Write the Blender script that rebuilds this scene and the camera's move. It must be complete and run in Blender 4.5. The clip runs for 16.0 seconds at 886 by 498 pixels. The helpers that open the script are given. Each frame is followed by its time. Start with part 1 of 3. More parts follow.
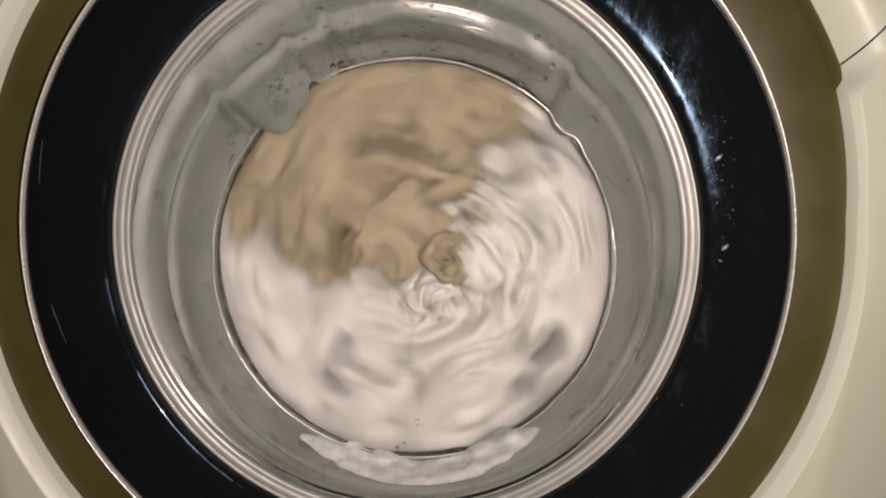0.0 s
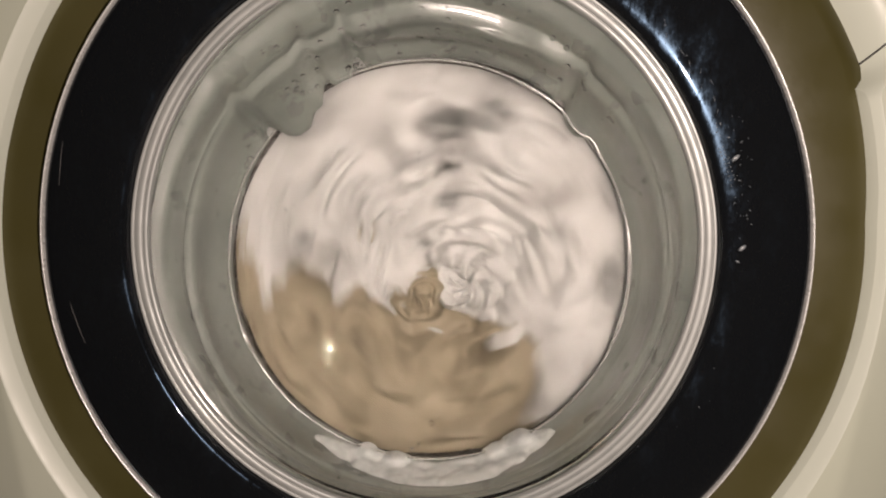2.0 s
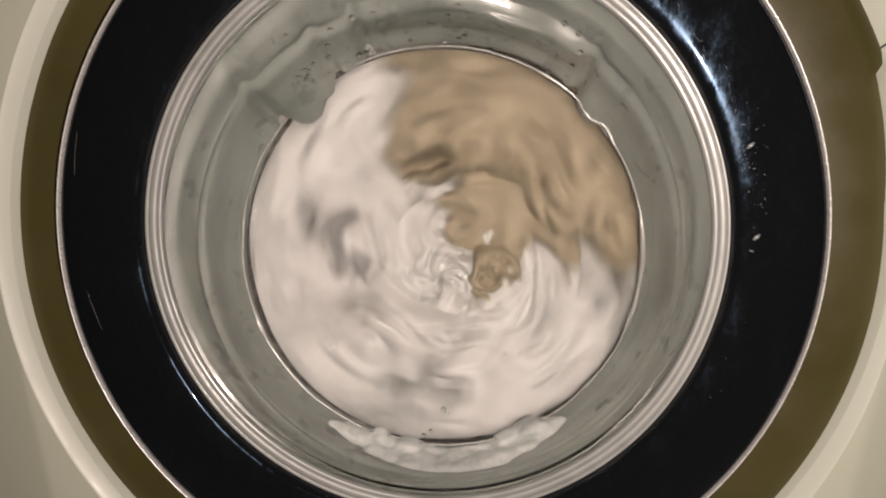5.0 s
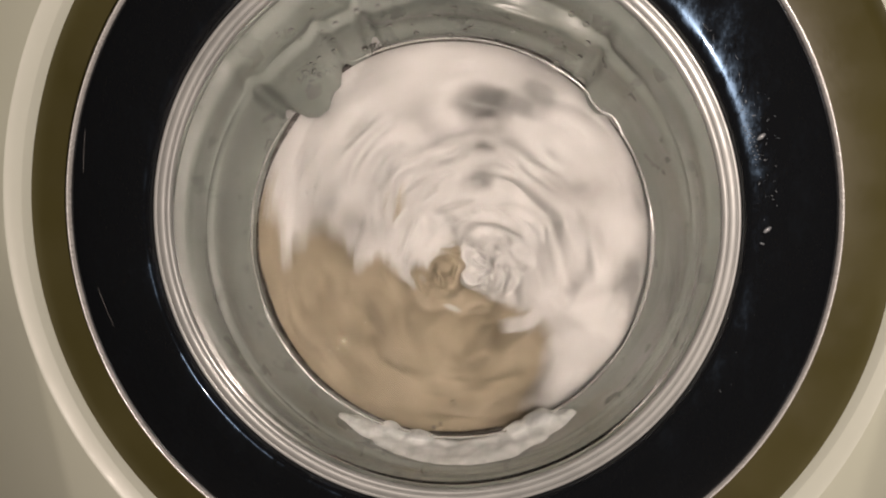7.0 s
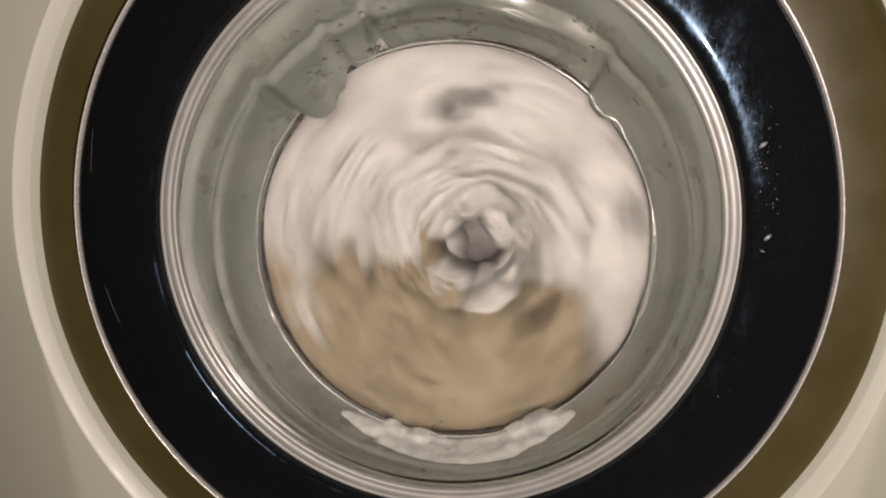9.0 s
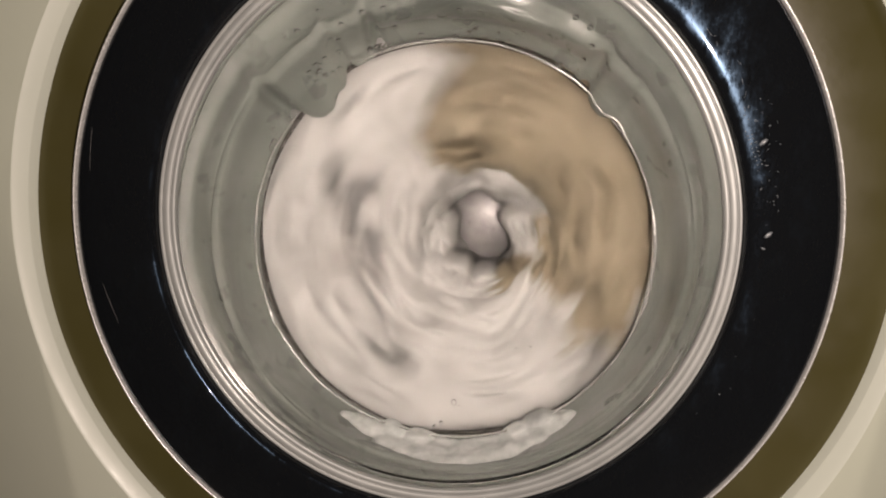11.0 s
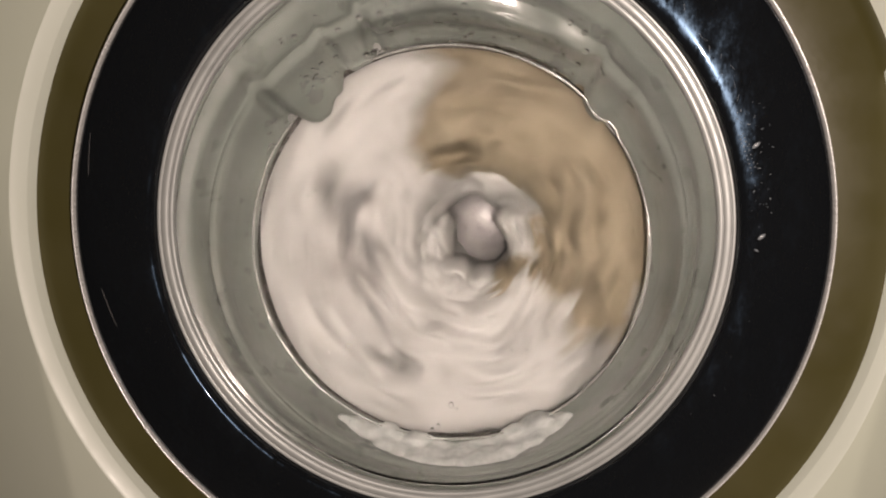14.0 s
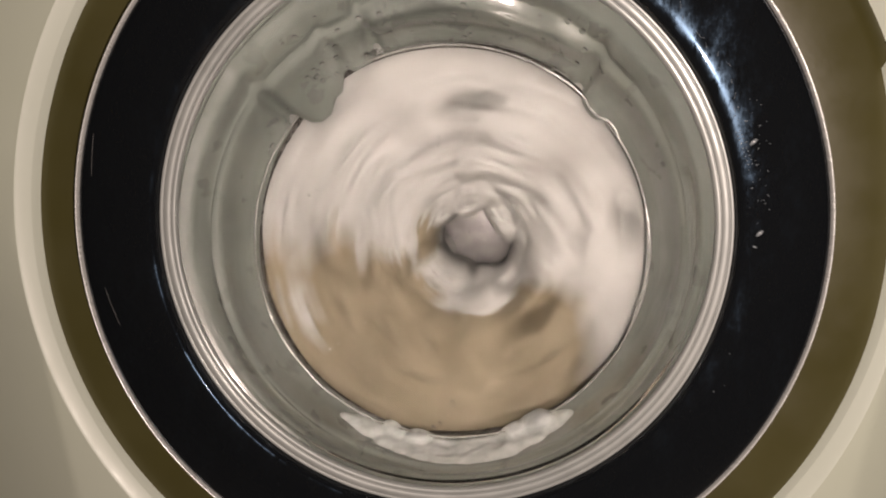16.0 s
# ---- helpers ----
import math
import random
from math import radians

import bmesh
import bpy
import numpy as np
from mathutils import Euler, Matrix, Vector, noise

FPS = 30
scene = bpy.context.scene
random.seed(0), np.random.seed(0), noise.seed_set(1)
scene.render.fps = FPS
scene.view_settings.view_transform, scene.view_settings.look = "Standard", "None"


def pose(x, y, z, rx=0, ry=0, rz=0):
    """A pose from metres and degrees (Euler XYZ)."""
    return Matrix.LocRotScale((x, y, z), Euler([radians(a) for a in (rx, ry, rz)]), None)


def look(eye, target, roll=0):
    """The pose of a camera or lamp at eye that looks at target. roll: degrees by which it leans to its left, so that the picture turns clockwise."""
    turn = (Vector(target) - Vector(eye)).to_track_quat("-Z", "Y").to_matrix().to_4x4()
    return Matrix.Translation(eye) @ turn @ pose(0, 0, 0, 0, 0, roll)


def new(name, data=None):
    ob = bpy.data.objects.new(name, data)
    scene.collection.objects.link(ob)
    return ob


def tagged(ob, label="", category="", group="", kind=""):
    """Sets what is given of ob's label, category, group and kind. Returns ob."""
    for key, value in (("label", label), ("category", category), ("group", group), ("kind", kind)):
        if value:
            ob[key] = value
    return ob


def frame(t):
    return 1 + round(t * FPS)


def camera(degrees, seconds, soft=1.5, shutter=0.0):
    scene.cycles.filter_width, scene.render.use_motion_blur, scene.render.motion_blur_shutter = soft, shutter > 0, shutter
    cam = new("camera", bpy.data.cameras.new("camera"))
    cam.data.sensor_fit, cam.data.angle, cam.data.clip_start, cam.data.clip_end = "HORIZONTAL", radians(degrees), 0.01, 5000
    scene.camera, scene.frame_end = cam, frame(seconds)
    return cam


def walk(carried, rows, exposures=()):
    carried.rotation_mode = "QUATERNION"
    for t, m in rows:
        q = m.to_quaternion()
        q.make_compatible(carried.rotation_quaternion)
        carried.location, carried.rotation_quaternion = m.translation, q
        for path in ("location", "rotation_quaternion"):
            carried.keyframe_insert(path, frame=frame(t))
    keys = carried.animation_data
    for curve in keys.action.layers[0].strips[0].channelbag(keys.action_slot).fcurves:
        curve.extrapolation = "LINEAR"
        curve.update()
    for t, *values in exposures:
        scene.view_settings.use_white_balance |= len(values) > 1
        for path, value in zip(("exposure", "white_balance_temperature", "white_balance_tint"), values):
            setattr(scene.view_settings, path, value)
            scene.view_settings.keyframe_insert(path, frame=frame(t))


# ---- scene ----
AXIS_Z = 0.45          # height of the door's centre above the floor
DRUM_X, DRUM_Z = 0.014, AXIS_Z - 0.025

# ---- camera ----
cam = camera(68, 16.0, soft=2.0, shutter=0.6)
# seconds, eye x, y, z in metres, then yaw to the right, pitch up and roll in degrees
PATH = (
    (0.0, 0.0440, -0.3814, 0.4973, -2.57, -6.66, 0.40),
    (0.5, 0.0443, -0.3818, 0.4963, -2.63, -6.45, 0.41),
    (1.0, 0.0451, -0.3814, 0.4950, -2.79, -6.28, 0.43),
    (1.5, 0.0415, -0.3817, 0.4937, -3.07, -6.12, 0.35),
    (2.0, 0.0420, -0.3820, 0.4954, -3.61, -6.34, 0.34),
    (2.5, 0.0417, -0.3832, 0.4976, -4.04, -6.62, 0.14),
    (3.0, 0.0438, -0.3824, 0.4985, -4.56, -6.93, 0.17),
    (3.5, 0.0481, -0.3807, 0.4993, -5.18, -7.25, 0.17),
    (4.0, 0.0469, -0.3814, 0.4992, -5.15, -7.48, 0.18),
    (6.5, 0.0506, -0.3788, 0.5024, -6.18, -8.74, -0.30),
    (7.0, 0.0519, -0.3785, 0.5035, -6.58, -8.98, -0.48),
    (7.5, 0.0530, -0.3793, 0.5050, -6.80, -9.14, -0.40),
    (8.0, 0.0532, -0.3795, 0.5072, -6.92, -9.38, -0.23),
    (8.5, 0.0544, -0.3795, 0.5095, -7.07, -9.59, -0.05),
    (9.0, 0.0547, -0.3807, 0.5116, -7.13, -9.79, 0.05),
    (11.5, 0.0523, -0.3805, 0.5049, -6.78, -9.07, 0.14),
    (12.0, 0.0518, -0.3804, 0.5032, -6.63, -8.85, 0.25),
    (12.5, 0.0545, -0.3811, 0.5058, -6.90, -9.25, 0.22),
    (13.0, 0.0523, -0.3812, 0.5064, -6.66, -9.27, 0.15),
    (13.5, 0.0534, -0.3822, 0.5070, -6.67, -9.11, 0.03),
    (14.0, 0.0531, -0.3839, 0.5066, -6.59, -8.92, -0.09),
    (14.5, 0.0538, -0.3833, 0.5047, -6.78, -8.74, -0.18),
    (15.0, 0.0543, -0.3839, 0.5036, -6.81, -8.59, -0.39),
    (15.5, 0.0564, -0.3846, 0.5035, -6.97, -8.63, -0.30),
    (16.0, 0.0574, -0.3862, 0.5046, -7.11, -8.75, -0.39),
)


def eye_pose(x, y, z, yaw, pitch, roll):
    a, b = radians(yaw), radians(pitch)
    eye = Vector((x, y, z))
    way = Vector((math.sin(a) * math.cos(b), math.cos(a) * math.cos(b), math.sin(b)))
    return look(eye, eye + way, roll)


walk(cam, [(r[0], eye_pose(*r[1:])) for r in PATH])

# ---- light ----
world = bpy.data.worlds.new("dim_room_air")
scene.world = world
world.use_nodes = True
world.node_tree.nodes["Background"].inputs[0].default_value = (1.0, 0.93, 0.80, 1)
world.node_tree.nodes["Background"].inputs[1].default_value = 0.02
scene.view_settings.exposure = 0.0


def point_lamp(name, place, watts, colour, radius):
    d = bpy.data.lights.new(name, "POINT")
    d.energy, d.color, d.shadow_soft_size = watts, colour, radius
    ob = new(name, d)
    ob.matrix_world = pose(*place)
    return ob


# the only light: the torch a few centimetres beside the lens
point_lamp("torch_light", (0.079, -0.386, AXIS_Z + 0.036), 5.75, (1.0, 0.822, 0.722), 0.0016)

# ---- materials ----
class Nodes:
    """A small builder for node materials."""
    def __init__(self, name):
        self.mat = bpy.data.materials.new(name)
        self.mat.use_nodes = True
        self.tree = self.mat.node_tree
        self.bsdf = self.tree.nodes["Principled BSDF"]

    def add(self, kind, **values):
        n = self.tree.nodes.new(kind)
        for k, val in values.items():
            n.inputs[k.replace("_", " ")].default_value = val
        return n

    def link(self, a, b):
        self.tree.links.new(a, b)

    def coords(self, scale=(1, 1, 1)):
        c = self.tree.nodes.new("ShaderNodeTexCoord")
        m = self.tree.nodes.new("ShaderNodeMapping")
        m.inputs["Scale"].default_value = scale
        self.link(c.outputs["Object"], m.inputs["Vector"])
        return m.outputs["Vector"]

    def noise(self, scale, detail=4.0, rough=0.55, stretch=(1, 1, 1)):
        n = self.add("ShaderNodeTexNoise", Scale=scale, Detail=detail, Roughness=rough)
        self.link(self.coords(stretch), n.inputs["Vector"])
        return n.outputs["Fac"]

    def ramp(self, fac, a, b, lo=0.35, hi=0.65):
        r = self.tree.nodes.new("ShaderNodeValToRGB")
        r.color_ramp.elements[0].position, r.color_ramp.elements[1].position = lo, hi
        r.color_ramp.elements[0].color, r.color_ramp.elements[1].color = (*a, 1), (*b, 1)
        self.link(fac, r.inputs["Fac"])
        return r.outputs["Color"]

    def range(self, fac, lo, hi, a=0.3, b=0.7):
        r = self.add("ShaderNodeMapRange", From_Min=a, From_Max=b, To_Min=lo, To_Max=hi)
        self.link(fac, r.inputs["Value"])
        return r.outputs["Result"]

    def bump(self, fac, strength, distance):
        b = self.add("ShaderNodeBump", Strength=strength, Distance=distance)
        self.link(fac, b.inputs["Height"])
        self.link(b.outputs["Normal"], self.bsdf.inputs["Normal"])

    def put(self, **values):
        for k, val in values.items():
            self.bsdf.inputs[k.replace("_", " ")].default_value = val
        return self


def painted(name, a, b, rough, scale=9.0, fine=260.0, relief=0.0002, metal=0.0):
    n = Nodes(name)
    n.link(n.ramp(n.noise(scale), a, b), n.bsdf.inputs["Base Color"])
    n.link(n.range(n.noise(scale * 3), rough - 0.06, rough + 0.08), n.bsdf.inputs["Roughness"])
    n.bump(n.noise(fine, 2.0), 0.25, relief)
    n.put(Metallic=metal)
    return n.mat


def cloth(name, a, b, wet, weave):
    """Wet cloth: a fine weave, soaked patches, and crease shade painted as streaks that follow the folds."""
    n = Nodes(name)
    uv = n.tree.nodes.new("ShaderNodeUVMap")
    fold_shade = n.add("ShaderNodeTexNoise", Scale=1.0, Detail=6.0, Roughness=0.62, Distortion=0.7)
    n.link(uv.outputs["UV"], fold_shade.inputs["Vector"])
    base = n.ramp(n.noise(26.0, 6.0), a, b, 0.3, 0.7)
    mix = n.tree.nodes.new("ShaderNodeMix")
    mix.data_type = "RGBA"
    soak_and_shade = n.add("ShaderNodeMath")
    soak_and_shade.operation = "MAXIMUM"
    # crease shade painted along the folds, then soaked patches at random
    n.link(n.range(fold_shade.outputs["Fac"], 0.70, 0.0, 0.29, 0.46), soak_and_shade.inputs[0])
    n.link(n.range(n.noise(15.0, 5.0, 0.65), 0.0, 0.50, 0.58, 0.74), soak_and_shade.inputs[1])
    n.link(soak_and_shade.outputs[0], mix.inputs["Factor"])
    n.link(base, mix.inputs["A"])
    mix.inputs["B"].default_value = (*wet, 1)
    n.link(mix.outputs["Result"], n.bsdf.inputs["Base Color"])
    n.bump(n.noise(weave, 5.0, 0.7), 0.35, 0.0010)
    n.put(Roughness=0.55, Specular_IOR_Level=0.35)
    return n.mat


def clear(name, colour, rough, ior):
    n = Nodes(name)
    n.put(Base_Color=(*colour, 1), Transmission_Weight=1.0, IOR=ior, Roughness=rough)
    return n.mat


M_PANEL = painted("cream_plastic", (0.80, 0.85, 0.705), (0.84, 0.885, 0.76), 0.42, 5.0)
M_EDGE = painted("white_plastic", (0.82, 0.87, 0.76), (0.85, 0.90, 0.80), 0.35, 7.0)
M_OLIVE = painted("olive_bronze_plastic", (0.078, 0.069, 0.021), (0.093, 0.083, 0.029), 0.36, 12.0)
M_CHROME = painted("chrome", (0.92, 0.93, 0.92), (0.95, 0.96, 0.95), 0.26, 40.0, metal=0.35, relief=0.00002)
M_SATIN = painted("satin_silver", (0.38, 0.40, 0.395), (0.46, 0.48, 0.47), 0.38, 25.0, metal=0.25, relief=0.00001)
M_RUBBER = painted("grey_rubber", (0.118, 0.135, 0.123), (0.152, 0.172, 0.157), 0.30, 18.0, 600.0, 0.0003)
for rubber_node in [M_RUBBER.node_tree.nodes["Principled BSDF"]]:
    rubber_node.inputs["Coat Weight"].default_value, rubber_node.inputs["Coat Roughness"].default_value = 0.5, 0.075
for shine_node in [M_SATIN.node_tree.nodes["Principled BSDF"]]:
    shine_node.inputs["Coat Weight"].default_value, shine_node.inputs["Coat Roughness"].default_value = 0.5, 0.15
M_BEAD = painted("wet_bead", (0.62, 0.64, 0.63), (0.72, 0.74, 0.73), 0.13, 300.0, fine=140.0, relief=0.0016, metal=0.75)
# seal rubber with the shade behind the lip put into its colour
M_LIP_SHADE = painted("shade_dark_rubber", (0.035, 0.034, 0.031), (0.055, 0.053, 0.047), 0.25, 40.0)
M_SEAM = painted("dark_joint", (0.03, 0.03, 0.03), (0.04, 0.04, 0.035), 0.7)
M_STEEL = painted("stainless_steel", (0.29, 0.285, 0.288), (0.38, 0.373, 0.374), 0.33, 60.0, metal=0.35)
# the third colour serves both soaked cloth and the painted crease shade
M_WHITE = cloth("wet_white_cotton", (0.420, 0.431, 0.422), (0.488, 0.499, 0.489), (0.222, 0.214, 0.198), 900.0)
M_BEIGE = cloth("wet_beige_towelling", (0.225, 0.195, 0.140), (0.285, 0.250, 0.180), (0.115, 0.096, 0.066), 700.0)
M_GLASS = clear("door_glass", (0.985, 0.985, 0.98), 0.0, 1.45)


def wavy(mat, scale, strength, distance):
    """Slight unevenness of moulded glass."""
    t = mat.node_tree
    c, n, b = (t.nodes.new(k) for k in ("ShaderNodeTexCoord", "ShaderNodeTexNoise", "ShaderNodeBump"))
    n.inputs["Scale"].default_value, n.inputs["Detail"].default_value = scale, 2.0
    b.inputs["Strength"].default_value, b.inputs["Distance"].default_value = strength, distance
    t.links.new(c.outputs["Object"], n.inputs["Vector"])
    t.links.new(n.outputs["Fac"], b.inputs["Height"])
    t.links.new(b.outputs["Normal"], t.nodes["Principled BSDF"].inputs["Normal"])


wavy(M_GLASS, 42.0, 0.4, 0.0006)
M_WATER = clear("water", (1, 1, 1), 0.0, 1.33)
M_TILE = painted("floor_tile_glaze", (0.30, 0.28, 0.25), (0.38, 0.36, 0.32), 0.3, 6.0)
M_WALL = painted("room_paint", (0.50, 0.46, 0.38), (0.56, 0.52, 0.43), 0.7, 3.0)


def black_gloss():
    """Black plastic under a clear gloss; a bluish greasy film, wiped into streaks, hazes it."""
    n = Nodes("black_glossy_plastic")
    n.put(Base_Color=(0.0078, 0.0092, 0.0112, 1), IOR=1.55, Specular_Tint=(0.42, 0.66, 1.0, 1), Coat_Weight=0.6, Coat_Roughness=0.022)
    film = n.noise(30.0, 9.0, 0.80, (1.3, 1.0, 0.5))
    fine = n.noise(380.0, 3.0, 0.6)
    mix = n.add("ShaderNodeMath")
    mix.operation = "MULTIPLY"
    n.link(n.range(film, 0.0, 1.0, 0.45, 0.63), mix.inputs[0])
    n.link(n.range(fine, 0.6, 1.0, 0.35, 0.65), mix.inputs[1])
    n.link(n.range(mix.outputs[0], 0.10, 0.30, 0.0, 1.0), n.bsdf.inputs["Roughness"])
    n.link(n.range(mix.outputs[0], 0.04, 0.34, 0.05, 0.9), n.bsdf.inputs["Specular IOR Level"])
    n.bump(n.noise(60.0, 2.0), 0.03, 0.0002)
    return n.mat


M_BLACK = black_gloss()
# grey of the reflections painted on the black ring
M_GLINT = painted("painted_glint_grey", (0.07, 0.07, 0.07), (0.10, 0.10, 0.10), 0.35, 200.0)
M_SPLASH = painted("dried_splash", (0.22, 0.25, 0.28), (0.34, 0.37, 0.40), 0.22, 200.0)


def foam_mat():
    n = Nodes("soap_foam")
    n.link(n.ramp(n.noise(90.0, 6.0, 0.7), (0.36, 0.39, 0.38), (0.55, 0.58, 0.57)), n.bsdf.inputs["Base Color"])
    n.put(Roughness=0.6, Coat_Weight=0.2, Coat_Roughness=0.12, Subsurface_Weight=1.0, Subsurface_Scale=0.012)
    n.bsdf.inputs["Subsurface Radius"].default_value = (1.0, 1.0, 1.0)
    n.bump(n.noise(520.0, 6.0, 0.8), 0.5, 0.0006)
    return n.mat


M_FOAM = foam_mat()


# ---- mesh helpers ----
def part(name, bm, material, parent=None, label="", smooth=True):
    me = bpy.data.meshes.new(name)
    bm.normal_update()
    bm.to_mesh(me)
    bm.free()
    me.materials.append(material)
    if smooth:
        me.polygons.foreach_set("use_smooth", [True] * len(me.polygons))
    ob = new(name, me)
    if parent is not None:
        ob.parent = parent
    if label:
        ob["label"] = label
    return ob


def rings(loops, closed=False, caps=False):
    """A surface through loops of points, each loop closed round; closed joins the last loop to the first."""
    bm = bmesh.new()
    vs = [[bm.verts.new(p) for p in loop] for loop in loops]
    n, m = len(loops), len(loops[0])
    for i in range(n if closed else n - 1):
        a, b = vs[i], vs[(i + 1) % n]
        for j in range(m):
            k = (j + 1) % m
            bm.faces.new((a[j], a[k], b[k], b[j]))
    if caps:
        bm.faces.new(vs[0])
        bm.faces.new(vs[-1][::-1])
    bmesh.ops.recalc_face_normals(bm, faces=bm.faces)
    return bm


def circle(r, y, cx=0.0, cz=AXIS_Z, n=160):
    return [(cx + r * math.cos(2 * math.pi * j / n), y, cz + r * math.sin(2 * math.pi * j / n)) for j in range(n)]


def lathe(profile, closed=True, cx=0.0, cz=AXIS_Z, n=160):
    return rings([circle(r, y, cx, cz, n) for r, y in profile], closed)


def box_bm(x0, x1, y0, y1, z0, z1, bevel=0.0):
    bm = bmesh.new()
    bmesh.ops.create_cube(bm, size=1.0)
    for q in bm.verts:
        q.co = Vector(((x0 + x1) / 2 + q.co.x * (x1 - x0), (y0 + y1) / 2 + q.co.y * (y1 - y0), (z0 + z1) / 2 + q.co.z * (z1 - z0)))
    if bevel:
        bmesh.ops.bevel(bm, geom=bm.edges[:], offset=bevel, segments=3, affect="EDGES", profile=0.5)
    return bm


# ---- room ----
def room():
    def wall(name, *b):
        return tagged(part(name, box_bm(*b), M_WALL, smooth=False), "plain dim cream painted room wall", "wall", kind="structure")
    tagged(part("floor", box_bm(-2.0, 2.0, -2.6, 1.4, -0.10, 0.0), M_TILE, smooth=False), "dull grey-beige tiled laundry room floor", "floor", kind="structure")
    wall("wall_north", -2.0, 2.0, 0.9, 1.0, 0.0, 2.5)
    wall("wall_south", -2.0, 2.0, -2.6, -2.5, 0.0, 2.5)
    wall("wall_west", -2.1, -2.0, -2.6, 1.4, 0.0, 2.5)
    wall("wall_east", 2.0, 2.1, -2.6, 1.4, 0.0, 2.5)
    tagged(part("ceiling", box_bm(-2.1, 2.1, -2.6, 1.4, 2.5, 2.6), M_WALL, smooth=False), "plain cream painted ceiling", "ceiling", kind="structure")


room()


# ---- washing machine ----
machine = tagged(new("washing_machine"), "cream front-loading washing machine with a black round door, running", "washing machine")
machine.matrix_world = pose(0, 0, 0)

def recess_edge(a):
    """Radius of the panel's opening at the angle a: a little wider where the finger scoop begins."""
    d = (math.degrees(a) + 180) % 360 - 180
    low = max(0.0, math.sin(radians(min(max(-d if d < 60 else 360 - d, -20), 200) * 0.82 + 16)))      # the opening sags a little wider at its foot
    return 0.2648 + 0.0052 * low + (0.007 * max(0.0, 1 - abs(d - 21.5) / 17) if d < 21.5 else 0.007 * max(0.0, 1 - abs(d - 21.5) / 60))


def scoop(a):
    """0 to 1: how far the panel dips into the finger scoop beside the handle."""
    d = math.degrees(a) % 360
    return max(0.0, min(1.0, (d - 19.8) / 3.0)) * max(0.0, min(1.0, (110 - d) / 45))


def panel_loop(fn, n=360):
    out = []
    for j in range(n):
        a = 2 * math.pi * j / n
        r, y = fn(a)
        out.append((r * math.cos(a), y, AXIS_Z + r * math.sin(a)))
    return out


def width_of(a):
    """Width of the opening's edge: a narrow chamfer, a broad dip in the scoop."""
    d = (math.degrees(a) + 180) % 360 - 180
    lean = max(0.0, 1 - abs(d - 8) / 40)
    return 0.0072 - 0.0037 * lean * (1 - scoop(a)) + 0.022 * scoop(a)


def panel_depth(x, z):
    """Depth of the panel's face at a place beside the door."""
    a, r = math.atan2(z, x), math.hypot(x, z)
    u = (r - recess_edge(a)) / width_of(a)
    return edge_point(a, max(0.0, min(1.0, u)))[1]


def edge_point(a, u):
    """The rounded edge, u from the recess floor (0) to the flat front (1)."""
    k = scoop(a)
    return (recess_edge(a) + width_of(a) * u, 0.003 + (width_of(a) + 0.004 * k) * (1 - u) ** (1.15 + 0.9 * k))


def front_panel():
    part("opening_edge", rings([panel_loop(lambda a: (edge_point(a, 0)[0], 0.04))] + [panel_loop(lambda a: edge_point(a, s / 14)) for s in range(15)]), M_EDGE, machine,
         "rounded white edge of the door opening")

    def flat(a, grow):
        c, s_ = math.cos(a), math.sin(a)
        r0 = edge_point(a, 1)[0]
        lim = min(0.343 / max(abs(c), 1e-6), (0.395 if s_ > 0 else 0.445) / max(abs(s_), 1e-6))
        r = r0 + (max(lim, r0 + 0.004) - r0) * grow
        # the face bends back beyond a soft crease beside the door's lower half
        dz = r * s_
        crease = max(0.236, 0.276 - 0.16 * abs(dz))
        bow = 0.22 * max(0.0, abs(r * c) - crease) * max(0.0, min(1.0, (0.06 - dz) / 0.12))
        return r, 0.003 + bow
    part("front_panel", rings([panel_loop(lambda a, g=g: flat(a, g)) for g in (0.0, 0.03, 0.06, 0.09, 0.12, 0.15, 0.18, 0.21, 0.25, 0.3, 0.35, 0.4, 0.5, 0.7, 0.85, 1.0)]), M_PANEL, machine, "cream plastic front panel with a round opening")
    # the joint that runs outwards from the scoop's corner
    bm = bmesh.new()
    p, q = Vector((0.2510, 0, 0.1040)), Vector((0.312, 0, 0.1830))
    side = Vector((-(q - p).z, 0, (q - p).x)).normalized() * 0.0005
    rows = []
    for k in range(25):
        c = p.lerp(q, k / 24)
        y = min(panel_depth(c.x + side.x * s, c.z + side.z * s) for s in (-1, 0, 1))
        rows.append([bm.verts.new((c.x + side.x * s, y - 0.0004 + d, AXIS_Z + c.z + side.z * s)) for s, d in ((-1, 0), (1, 0), (1, 0.004), (-1, 0.004))])
    for one, two in zip(rows, rows[1:]):
        for k in range(4):
            bm.faces.new((one[k], one[(k + 1) % 4], two[(k + 1) % 4], two[k]))
    bm.faces.new(rows[0])
    bm.faces.new(rows[-1][::-1])
    bmesh.ops.recalc_face_normals(bm, faces=bm.faces)
    part("panel_seam", bm, M_SEAM, machine, "thin dark joint between front panels", smooth=False)


front_panel()

